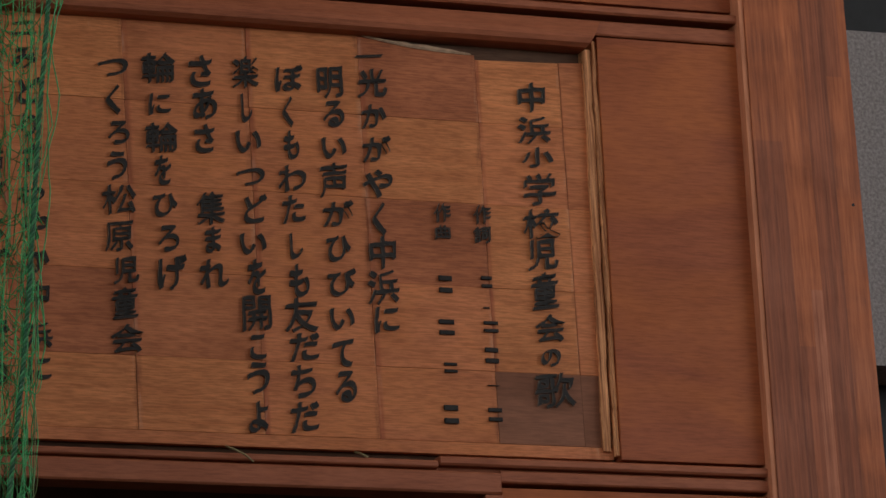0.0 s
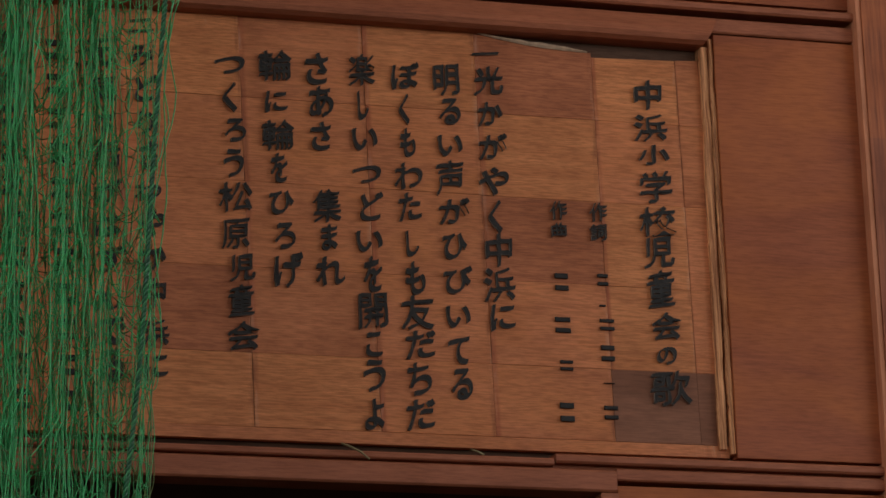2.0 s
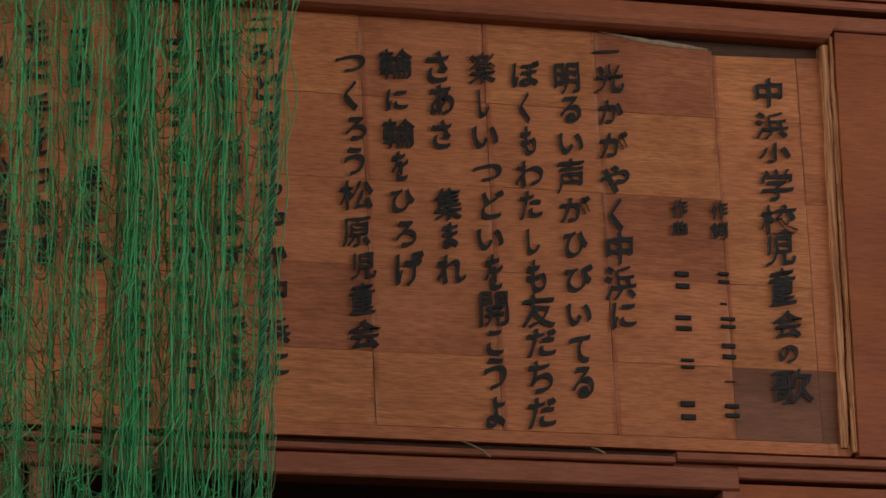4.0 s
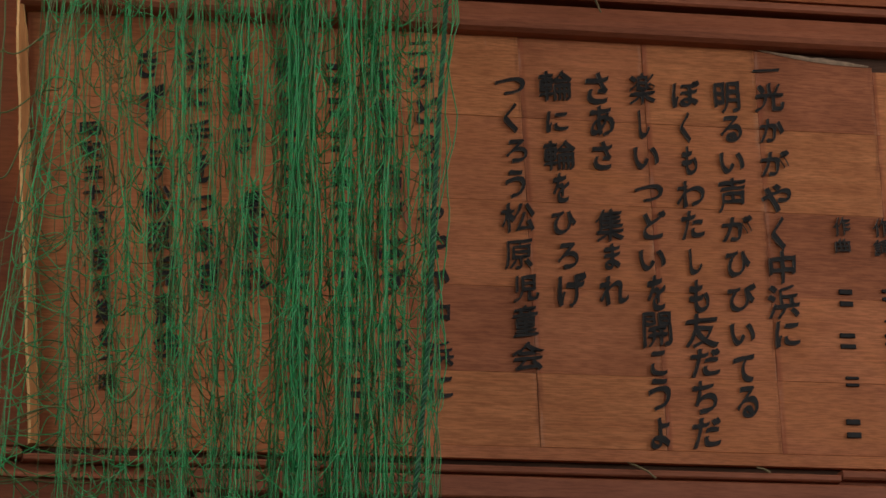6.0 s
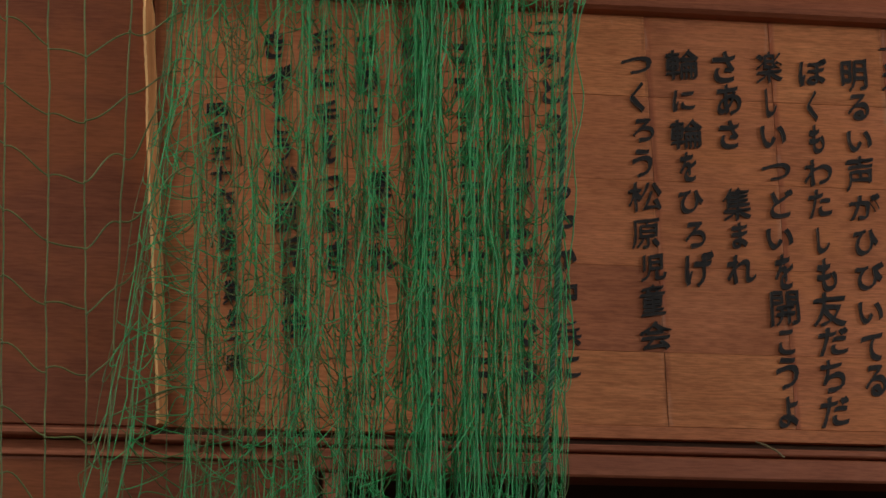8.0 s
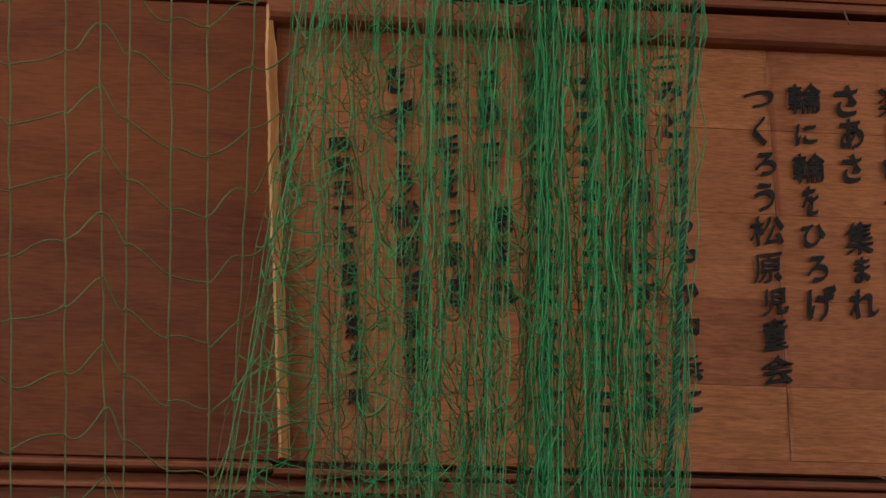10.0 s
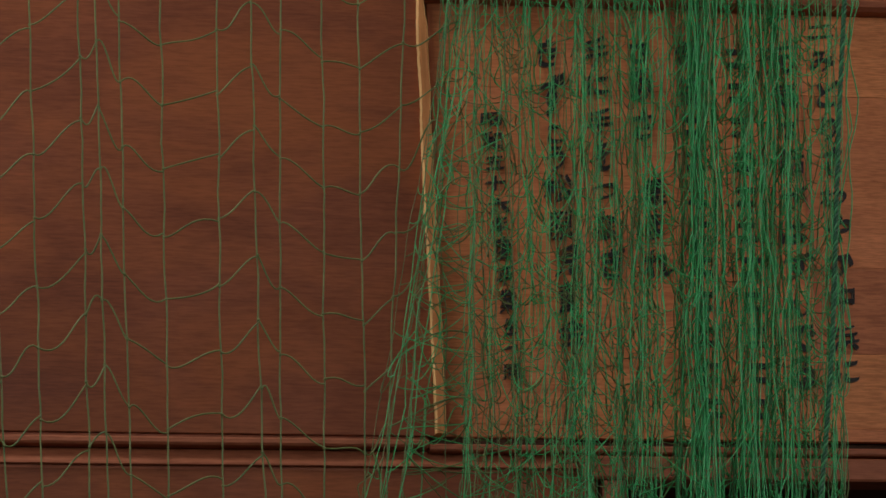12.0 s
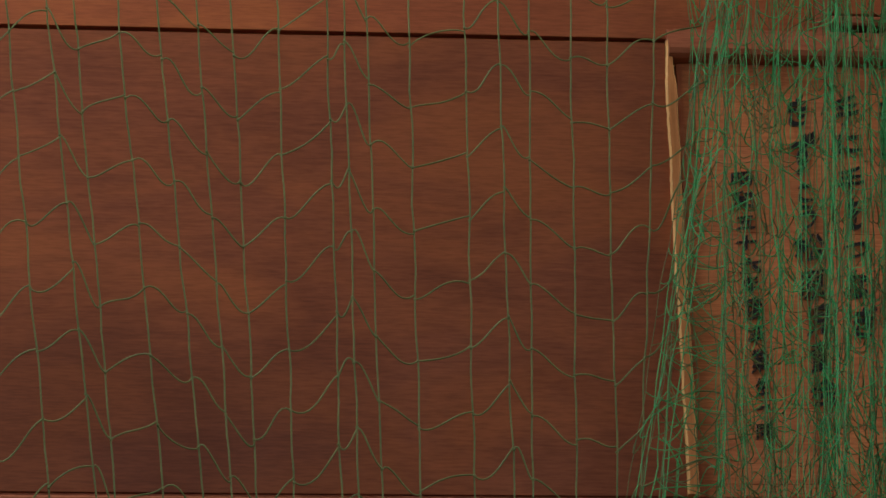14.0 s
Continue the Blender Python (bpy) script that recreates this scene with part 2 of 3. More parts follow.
# ---- the hall round the camera ----
def slab(name, boxes, material, label, category):
    bm = bmesh.new()
    for b in boxes:
        add_box(bm, *b)
    return tagged(new(name, mesh_of(bm, name, material)), label, category, kind="structure")


slab("floor", [(-6.2, 9.2, -16.2, 4.2, -0.2, 0.0)], FLOOR_WOOD, "worn varnished wooden floor of the hall", "floor")
# the ceiling opening is made up, to let the added top lamp through
slab("ceiling", [(-6.2, 9.2, -16.2, -2.4, 7.2, 7.4), (-6.2, 9.2, -1.0, 4.2, 7.2, 7.4), (-6.2, -3.0, -2.4, -1.0, 7.2, 7.4), (0.6, 9.2, -2.4, -1.0, 7.2, 7.4)],
     PLASTER, "plain pale ceiling, out of view, with an added opening for the top lamp", "ceiling")
slab("wall_west", [(-6.2, -6.0, -16.0, 4.0, 0.0, 4.2), (-6.2, -6.0, -16.0, 4.0, 6.4, 7.2), (-6.2, -6.0, -16.0, -9.6, 4.2, 6.4), (-6.2, -6.0, -2.4, 4.0, 4.2, 6.4)],
     PLASTER, "plain plastered side wall with a long high window opening", "wall")
# this opening is made up, to hold the added east fill lamp
slab("wall_east", [(9.0, 9.2, -16.0, 4.0, 0.0, 4.6), (9.0, 9.2, -16.0, 4.0, 6.6, 7.2), (9.0, 9.2, -16.0, -6.8, 4.6, 6.6), (9.0, 9.2, -1.6, 4.0, 4.6, 6.6)],
     PLASTER, "plain plastered side wall, out of view, with an added opening for the fill lamp", "wall")
slab("wall_south", [(-6.2, 9.2, -16.2, -16.0, 0.0, 4.6), (-6.2, 9.2, -16.2, -16.0, 6.6, 7.2), (-6.2, -1.2, -16.2, -16.0, 4.6, 6.6), (8.0, 9.2, -16.2, -16.0, 4.6, 6.6)],
     PLASTER, "plain plastered rear wall with a long high window opening", "wall")
slab("wall_stage_rear", [(-6.2, 9.2, 4.0, 4.2, 0.0, 7.2)], STAGE_REAR, "grey unlit wall deep behind the stage opening", "wall")

# ---- the panelled wall ----
OPEN0, OPEN1, OPEN_TOP = 2.16, 3.53, 3.70     # the dark opening under the board
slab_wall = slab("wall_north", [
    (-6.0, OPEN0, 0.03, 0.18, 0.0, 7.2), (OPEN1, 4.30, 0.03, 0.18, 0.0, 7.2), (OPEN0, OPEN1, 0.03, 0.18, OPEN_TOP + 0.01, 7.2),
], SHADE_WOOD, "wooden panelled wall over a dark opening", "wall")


def wall_piece(name, bm, material, label=""):
    return part(name, bm, material, slab_wall, label)


FACE = -0.02                                   # front of the plywood panels
wall_piece("panel", box(-2.0, 1.8115, FACE, 0.03, 3.7860, 4.685, 0.0015), PANEL_DARKER, "large reddish-brown stained plywood panel")
bm = box(3.834, 4.155, FACE, 0.03, 3.787, 4.6800, 0.0015)
for v in bm.verts:
    if v.co.x < 3.9 and v.co.z < 4.0:
        v.co.x -= 0.0125
wall_piece("panel", bm, PANEL, "narrow reddish-brown stained plywood panel")
wall_piece("panel", box(-2.0, 2.110, FACE + 0.002, 0.03, 4.695, 6.2, 0.0015), PANEL, "plain stained frieze board over the panel")
wall_piece("panel", box(2.140, 4.155, FACE + 0.012, 0.03, 4.7590, 6.2, 0.0015), PANEL, "upper stained plywood panel above the beads")
wall_piece("panel", box(-2.0, 2.116, FACE + 0.004, 0.03, 1.2, 3.7185, 0.0015), PANEL_DARKER, "lower stained plywood panel")
wall_piece("panel", box(3.560, 4.155, FACE + 0.004, 0.03, 1.2, 3.722, 0.0015), PANEL, "lower stained plywood panel beside the opening")


def bead_profile(y_front, y_back, z0, z1, round_by=0.004):
    r = round_by
    return [(y_back, z0), (y_front + r, z0), (y_front, z0 + r), (y_front, z1 - r), (y_front + r, z1), (y_back, z1)]


# beads and rails above
wall_piece("bead", extruded(bead_profile(-0.032, 0.03, 4.728, 4.7460), 2.14, 4.155, sag=0.0015), TRIM)
wall_piece("rail", extruded(bead_profile(-0.022, 0.03, 4.684, 4.716, 0.003), 1.83, 4.152, sag=0.001), TRIM, "flat stained top rail")
wall_piece("frame_moulding", extruded([(0.03, 4.652), (-0.030, 4.652), (-0.042, 4.658), (-0.046, 4.668), (-0.043, 4.680), (-0.036, 4.692), (-0.029, 4.703), (-0.0245, 4.712), (0.03, 4.712)],
                                      1.815, 3.806, 0.0, 0.6, 0.0015), TRIM, "rounded stained moulding along the top of the board")
wall_piece("filler", box(-2.0, 1.814, 0.002, 0.03, 4.680, 4.700), PANEL)
wall_piece("stile", box(2.110, 2.138, -0.028, 0.03, 4.70, 6.2, 0.002), TRIM)
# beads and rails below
# strips behind the grooves, coloured dark as the shade inside them
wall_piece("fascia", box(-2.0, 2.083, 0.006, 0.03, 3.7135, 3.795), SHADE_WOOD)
wall_piece("fillet", box(3.4270, 4.150, -0.009, 0.0155, 3.7548, 3.7612), TRIM)
wall_piece("fillet", box(2.0832, 3.4268, -0.009, 0.0155, 3.7488, 3.7556), TRIM)
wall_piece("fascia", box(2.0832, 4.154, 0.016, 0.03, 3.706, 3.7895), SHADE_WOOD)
wall_piece("bead", extruded(bead_profile(-0.030, 0.03, 3.7625, 3.7775), -2.0, 1.798, sag=0.001), TRIM)
wall_piece("bead", extruded(bead_profile(-0.028, 0.03, 3.7560, 3.7700, 0.003), 1.80, 3.424, sag=0.001), TRIM)
wall_piece("bead", extruded(bead_profile(-0.030, 0.03, 3.7615, 3.7795), 3.428, 4.152, sag=0.001), TRIM)
wall_piece("fillet", box(-2.0, 1.798, -0.012, 0.005, 3.7778, 3.7857), TRIM)
wall_piece("fillet", box(-2.0, 2.082, -0.013, 0.005, 3.7187, 3.7247), TRIM)
# the rail below is hollowed: deep under the bead, proud at its foot
HOLLOW = [(0.03, 3.7250), (-0.020, 3.7250), (-0.023, 3.7265), (-0.022, 3.7310), (-0.018, 3.7370), (-0.012, 3.7450), (-0.006, 3.7530), (0.000, 3.7610), (0.03, 3.7610)]
wall_piece("rail", extruded(HOLLOW, -2.0, 2.082, sag=0.001), TRIM, "hollowed stained rail")
wall_piece("rail", extruded(bead_profile(-0.034, 0.03, 3.7045, 3.7485, 0.004), 2.084, 3.552, sag=0.001), TRIM, "stained rail over the dark opening")
wall_piece("rail", extruded(bead_profile(-0.026, 0.03, 3.7300, 3.7545, 0.003), 3.556, 4.152, sag=0.001), TRIM)
wall_piece("door_jamb", box(OPEN1 - 0.012, 3.556, -0.030, 0.18, 1.2, 3.7035, 0.002), TRIM)
wall_piece("door_jamb", box(2.127, 2.170, -0.026, 0.18, 1.2, 3.7035, 0.002), POST_PALE, "pale door jamb")

# post beside the panels, of laminated strips
post = tagged(empty("post", 4.28, -0.02, 0.0), "stained laminated wooden post with split streaks", "post", kind="structure")
def leaning(bm, upto):
    """The post's left edge is a little out of plumb."""
    for v in bm.verts:
        if v.co.x < upto:
            v.co.x += (v.co.z - 4.65) * 0.0125
    return bm


under(part("strip", leaning(box(4.1480, 4.1600, -0.044, 0.10, 0.0, 7.2, 0.002), 5.0), POST_EDGE, post), post)
STAVES = [  # from, to, timbers from the foot up and the heights at which they are joined
    (4.1600, 4.2240, (POST_DULL, POST), (4.47,)),
    (4.2240, 4.2600, (POST_DULL, POST), (4.033,)),
    (4.2600, 4.2860, (POST_PALE, POST), (4.154,)),
    (4.2860, 4.3380, (POST_DULL,), ()),
    (4.3380, 4.3740, (POST, POST_DULL), (4.62,)),
    (4.3740, 4.3940, (POST,), ()),
]
for x0, x1, timbers, joints in STAVES:
    for m, z0, z1 in zip(timbers, (0.0, *joints), (*joints, 7.2)):
        under(part("strip", leaning(box(x0, x1, -0.047, 0.10, z0, z1), 4.17), m, post), post)
bm = bmesh.new()
tube(bm, [(4.374, -0.0475, 4.342), (4.374, -0.044, 4.342)], 0.0035, 8)
under(part("nail", bm, VOID_AND_NAIL, post, "rusted dark nail head"), post)

# concrete beyond the post
slab("wall_concrete", [(4.32, 6.4, 0.16, 0.46, 4.062, 4.806), (4.32, 6.4, 0.34, 0.46, 0.0, 4.062), (4.32, 6.4, 0.40, 0.46, 4.806, 7.2), (6.4, 9.0, 0.16, 0.46, 0.0, 7.2)],
     CONCRETE, "rough grey concrete beam beyond the post", "wall")
# sheets painted near black in place of the shade round the beam
slab("wall_void", [(4.31, 6.4, 0.30, 0.33, 4.808, 7.2), (4.31, 6.4, 0.30, 0.33, 0.0, 4.06)], VOID_AND_NAIL, "near-black sheets standing in for shade above and below the concrete beam", "wall")

# ---- the song board ----
board = tagged(empty("song_board", 2.83, 0.0, 3.79), "cedar-veneered song board with raised black letters, set in the wall", "song board")
LEFT, RIGHT, BOTTOM = 1.836, 3.812, 3.790
SEAMS_X = [LEFT, 2.070, 2.320, 2.570, 2.820, 3.078, 3.316, 3.569, 3.753, RIGHT]
SEAMS_Z = [3.816, 3.964, 4.137, 4.312, 4.485, 4.655]
# dark colour here paints the shade of the recess under the top moulding
under(part("backing", box(LEFT - 0.02, RIGHT + 0.02, 0.012, 0.029, BOTTOM, 4.70), SHADE_WOOD, board, "backing board coloured dark for the shade in the gaps"), board)
under(part("bottom_rail", box(LEFT - 0.02, 3.812, -0.003, 0.012, BOTTOM, 3.8150, 0.001), VENEER, board), board)


def tile(x0, x1, z0, z1, material, lift, top_left=0.0, top_right=0.0):
    bm = box(x0 + 0.0002, x1 - 0.0002, lift, 0.012, z0 + 0.0002, z1 - 0.0002)
    for v in bm.verts:
        if v.co.z > (z0 + z1) / 2:
            v.co.z -= top_left if v.co.x < (x0 + x1) / 2 else top_right
    bmesh.ops.bevel(bm, geom=list(bm.edges), offset=0.0005, segments=1, affect="EDGES")
    return under(part("veneer_tile", bm, material, board), board)


TONE = {"l": VENEER_LIGHT, "m": VENEER, "d": VENEER_DARK, "p": PATCH}
# a letter for each tile, from the bottom row up, column by column
TONES = ["mmmmm", "lmmmm", "mmmmm", "ldmml", "lmmmm", "mmmml", "mmdld", "pllml", "pmmmm"]
rnd = random.Random(4)
for c, (x0, x1) in enumerate(zip(SEAMS_X, SEAMS_X[1:])):
    for r, (z0, z1) in enumerate(zip(SEAMS_Z, SEAMS_Z[1:])):
        tl = tr = 0.0
        if r == 4 and c >= 6:
            tl, tr = ((0.004, 0.027), (0.036, 0.031), (0.031, 0.027))[c - 6]
        tile(x0, x1, z0, z1, TONE[TONES[c][r]], rnd.uniform(-0.0012, 0.0006), tl, tr)

# torn veneer edge under the top moulding
bm = bmesh.new()
rows = []
for i in range(25):
    u = i / 24
    x, z = 3.325 + 0.235 * u, 4.653 - 0.024 * u - 0.006 * math.sin(math.pi * u)
    w = 0.0015 + 0.0085 * math.sin(math.pi * u ** 1.4) * (0.8 + 0.35 * noise.noise(Vector((x * 40, 0, 0))))
    rows.append([bm.verts.new(p) for p in ((x, -0.0025, z - 0.002), (x, -0.0050, z + 0.3 * w), (x, -0.0030, z + w), (x, 0.004, z + w * 0.7))])
for r0, r1 in zip(rows, rows[1:]):
    for k in range(4):
        bm.faces.new((r0[k], r0[(k + 1) % 4], r1[(k + 1) % 4], r1[k]))
bm.faces.new(rows[0][::-1])
bm.faces.new(rows[-1])
bmesh.ops.recalc_face_normals(bm, faces=bm.faces)
under(part("torn_edge", bm, TORN, board, "pale torn veneer edge"), board)


def splinter(x_top, x_bottom, width, y_front, y_back, z0, z1, seed, taper=0.0):
    """A split length of timber, uneven along its edges."""
    bm = bmesh.new()
    rings, steps = [], 90
    for i in range(steps + 1):
        u = i / steps
        z = z0 + (z1 - z0) * u
        cx = x_bottom + (x_top - x_bottom) * u
        a = noise.noise(Vector((seed, z * 16, 0.3))) * 0.0028 + noise.noise(Vector((seed, z * 90, 4.0))) * 0.0018
        b = noise.noise(Vector((seed + 5, z * 13, 0.7))) * 0.0028 + noise.noise(Vector((seed + 5, z * 80, 2.0))) * 0.0018
        w = width * (1 - taper * max(0.0, (u - 0.9) / 0.1))
        x0, x1 = cx - w / 2 + a, cx + w / 2 + b
        ym = y_front + noise.noise(Vector((seed + 9, z * 20, 1.0))) * 0.002
        rings.append([bm.verts.new(p) for p in ((x0, y_back, z), (x0, ym + 0.002, z), (x0 + 0.002, ym, z), (x1 - 0.002, ym + 0.001, z), (x1, ym + 0.003, z), (x1, y_back, z))])
    for r0, r1 in zip(rings, rings[1:]):
        for k in range(6):
            bm.faces.new((r0[k], r0[(k + 1) % 6], r1[(k + 1) % 6], r1[k]))
    bm.faces.new(rings[0][::-1])
    bm.faces.new(rings[-1])
    bmesh.ops.recalc_face_normals(bm, faces=bm.faces)
    return bm


under(part("split_stile", splinter(3.815, 3.797, 0.017, -0.012, 0.012, 3.806, 4.654, 1.0), SPLINTER, board, "pale split stile"), board)
under(part("split_stile", splinter(3.8285, 3.8165, 0.0105, -0.016, 0.020, 3.796, 4.672, 8.0), SPLINTER, board, "splintered edge strip"), board)
stile = under(part("left_stile", splinter(1.8175, 1.8225, 0.021, -0.034, 0.012, 3.788, 4.688, 14.0, 0.6), (PINE_LIT_SIDE, SAWN_FACE), board, "bare pale wooden stile"), board)
# side faces get the brightened pine, a painted lit edge; the front is stained
for p in stile.data.polygons:
    p.material_index = 1 if p.normal.y < -0.8 else 0


# ---- the writing ----
def glyph(character, size, weight):
    """One raised letter as a mesh, centred on its own box, facing -y, with the swelling strokes of a brush."""
    cu = bpy.data.curves.new("letter", "FONT")
    cu.body, cu.size, cu.extrude, cu.offset, cu.resolution_u = character, size, 0.003, weight, 4
    cu.fill_mode = "BOTH"
    tmp = new("letter", cu)
    bpy.context.view_layer.update()
    me = bpy.data.meshes.new_from_object(tmp.evaluated_get(bpy.context.evaluated_depsgraph_get()))
    bpy.data.objects.remove(tmp)
    bpy.data.curves.remove(cu)
    bm = bmesh.new()
    bm.from_mesh(me)
    bmesh.ops.remove_doubles(bm, verts=bm.verts, dist=1e-5)
    long = [e for e in bm.edges if e.calc_length() > 0.007]
    bmesh.ops.subdivide_edges(bm, edges=long, cuts=2)
    bmesh.ops.triangulate(bm, faces=bm.faces)
    bm.normal_update()
    xs, ys = [v.co.x for v in bm.verts], [v.co.y for v in bm.verts]
    cx, cy = (min(xs) + max(xs)) / 2, (min(ys) + max(ys)) / 2
    code = ord(character[0]) * 0.37
    for v in bm.verts:
        x, y, d = v.co.x - cx, v.co.y - cy, v.co.z
        swell = 0.0013 * noise.noise(Vector((x * 60, y * 60, code))) - 0.0008
        flat = Vector((v.normal.x, v.normal.y))
        if flat.length > 0.2:
            flat.normalize()
        nib = 0.0026 * (flat.x * 0.6 + flat.y * 0.8)
        x, y = x + flat.x * swell + nib * 0.6, y + flat.y * swell + nib * 0.8
        wob = noise.noise(Vector((x * 28, y * 28, code + 3.0))) * 0.0022
        v.co = (1.06 * x + wob, -0.003 - d, y + 0.11 * x + wob)
    bmesh.ops.recalc_face_normals(bm, faces=bm.faces)
    bm.to_mesh(me)
    bm.free()
    me.materials.clear()
    me.materials.append(INK)
    me.materials.append(INK_EDGE)
    for p in me.polygons:
        p.material_index = 1 if abs(p.normal.y) < 0.6 else 0
    return me


DENSE = "輪歌校楽集童原開学声松詞曲作昭和気話浜業卒度"
GLYPHS = {}


def sized(me, width, height):
    """The letter stretched to its own cut size."""
    xs, zs = [v.co.x for v in me.vertices], [v.co.z for v in me.vertices]
    kx, kz = width / (max(xs) - min(xs)), height / (max(zs) - min(zs))
    mx, mz = (max(xs) + min(xs)) / 2, (max(zs) + min(zs)) / 2
    me.transform(Matrix.Diagonal((kx, 1, kz, 1)) @ Matrix.Translation((-mx, 0, -mz)))
    return me


def write(text, middles, heights, widths, talls, weight=0.0018):
    """A column of raised letters: places in metres, sizes in millimetres."""
    for ch, x, z, w, h in zip(text, middles, heights, widths, talls):
        w, h = w * 0.00096, h * 0.00097
        if ch == "-":
            bars(x, z, w, h)
            continue
        kana = "\u3040" <= ch <= "\u30ff"
        key = (ch, w, h)
        if key not in GLYPHS:
            thin = weight * (0.5 if kana else 0.1 if ch in DENSE else 0.35) * min(1.0, h / 0.05)
            GLYPHS[key] = sized(glyph(ch, 0.045 if h < 0.045 and w < 0.045 else 0.062, thin), w, h)
        ob = new("letter", GLYPHS[key])
        ob.parent = board
        ob.location = Vector((x, -0.001, z)) - board.location


def bars(x, z, w, h):
    """Writing that cannot be read or is not to be shown: plain bars of its size."""
    rows = 1 if h < 0.02 else 2
    for k in range(rows):
        mid = z + (k - (rows - 1) / 2) * h * 0.52
        bm = box(x - 0.42 * w, x + 0.42 * w, -0.006, -0.001, mid - 0.11 * h, mid + 0.11 * h, 0.0012)
        under(part("bar", bm, INK, board), board)


def steps(first, last, n):
    return [first + (last - first) * i / (n - 1) for i in range(n)]


write("中浜小学校児童会の歌",
      [3.687, 3.688, 3.691, 3.691, 3.690, 3.688, 3.687, 3.694, 3.690, 3.694],
      [4.545, 4.475, 4.417, 4.349, 4.276, 4.211, 4.134, 4.057, 3.996, 3.929],
      [64, 76, 71, 75, 82, 69, 62, 66, 44, 92],
      [67, 61, 46, 73, 68, 74, 85, 61, 38, 78])
write("作詞------",
      [3.562, 3.559, 3.562, 3.558, 3.565, 3.563, 3.562, 3.562],
      [4.288, 4.246, 4.148, 4.094, 4.055, 3.996, 3.934, 3.874],
      [39, 39, 28, 16, 38, 35, 30, 36],
      [42, 38, 33, 16, 32, 44, 7, 38])
write("作曲----",
      [3.476, 3.474, 3.473, 3.470, 3.473, 3.468],
      [4.287, 4.247, 4.139, 4.050, 3.967, 3.871],
      [37, 34, 35, 40, 34, 37],
      [42, 33, 49, 44, 28, 53])
write("一光かがやく中浜に",
      [3.338, 3.341, 3.341, 3.343, 3.341, 3.339, 3.343, 3.340, 3.343],
      [4.609, 4.551, 4.481, 4.414, 4.340, 4.267, 4.198, 4.126, 4.057],
      [61, 66, 55, 64, 65, 29, 60, 70, 55],
      [11, 67, 53, 60, 62, 72, 74, 75, 58])
write("明るい声がひびいてる",
      [3.251, 3.255, 3.252, 3.248, 3.253, 3.250, 3.253, 3.249, 3.247, 3.249],
      [4.549, 4.482, 4.410, 4.342, 4.274, 4.201, 4.132, 4.056, 3.988, 3.919],
      [58, 47, 53, 62, 68, 53, 62, 52, 47, 46],
      [72, 58, 47, 77, 60, 58, 62, 48, 60, 67])
write("ぼくもわたしも友だちだ",
      [3.164, 3.158, 3.162, 3.160, 3.160, 3.161, 3.163, 3.164, 3.167, 3.161, 3.160],
      [4.550, 4.480, 4.411, 4.340, 4.276, 4.201, 4.131, 4.060, 3.995, 3.924, 3.853],
      [62, 22, 33, 61, 50, 27, 43, 73, 65, 52, 62],
      [63, 66, 63, 59, 62, 56, 71, 75, 64, 71, 68])
write("楽しいつどいを開こうよ",
      [3.073, 3.072, 3.072, 3.073, 3.080, 3.071, 3.075, 3.071, 3.070, 3.068, 3.064],
      [4.556, 4.482, 4.412, 4.339, 4.274, 4.201, 4.134, 4.059, 3.992, 3.927, 3.850],
      [57, 23, 54, 61, 51, 56, 39, 64, 35, 47, 42],
      [70, 63, 49, 39, 64, 46, 75, 81, 54, 68, 67])
write("さあさ集まれ",
      [2.979, 2.985, 2.981, 2.987, 2.988, 2.987],
      [4.553, 4.485, 4.413, 4.269, 4.205, 4.135],
      [51, 52, 44, 59, 35, 61],
      [70, 67, 63, 72, 56, 62])
write("輪に輪をひろげ",
      [2.892, 2.891, 2.892, 2.891, 2.893, 2.897, 2.901],
      [4.553, 4.477, 4.409, 4.342, 4.271, 4.203, 4.135],
      [73, 48, 70, 35, 52, 44, 63],
      [68, 47, 67, 63, 52, 58, 77])
write("つくろう松原児童会",
      [2.798, 2.795, 2.804, 2.798, 2.799, 2.796, 2.807, 2.802, 2.804],
      [4.548, 4.482, 4.414, 4.345, 4.276, 4.203, 4.133, 4.066, 3.995],
      [64, 30, 45, 42, 72, 61, 54, 55, 68],
      [39, 64, 52, 61, 66, 67, 61, 70, 62])
write("二みどりさわやか中浜に",
      [2.618, 2.618, 2.625, 2.622, 2.626, 2.621, 2.628, 2.625, 2.626, 2.626, 2.624],
      [4.617, 4.556, 4.489, 4.416, 4.352, 4.278, 4.213, 4.143, 4.073, 3.993, 3.925],
      [55, 52, 49, 33, 38, 56, 51, 57, 51, 57, 50],
      [31, 44, 58, 51, 60, 41, 57, 59, 64, 56, 52])
write("元気な話がはずんでる",
      [2.530, 2.537, 2.539, 2.543, 2.541, 2.536, 2.543, 2.534, 2.538, 2.539],
      [4.555, 4.480, 4.414, 4.349, 4.274, 4.205, 4.138, 4.053, 3.994, 3.924],
      [59, 59, 38, 53, 58, 57, 61, 50, 61, 45],
      [63, 60, 44, 60, 53, 55, 57, 41, 58, 69])
write("さあさ集まれ",
      [2.250, 2.249, 2.250, 2.265, 2.264, 2.264],
      [4.565, 4.499, 4.415, 4.280, 4.213, 4.135],
      [43, 43, 40, 49, 33, 58],
      [51, 76, 61, 64, 61, 59])
write("手に手をつなぎ",
      [2.166, 2.165, 2.165, 2.167, 2.168, 2.166, 2.177],
      [4.562, 4.491, 4.419, 4.351, 4.279, 4.210, 4.136],
      [48, 46, 53, 32, 53, 43, 49],
      [69, 44, 60, 65, 34, 59, 68])
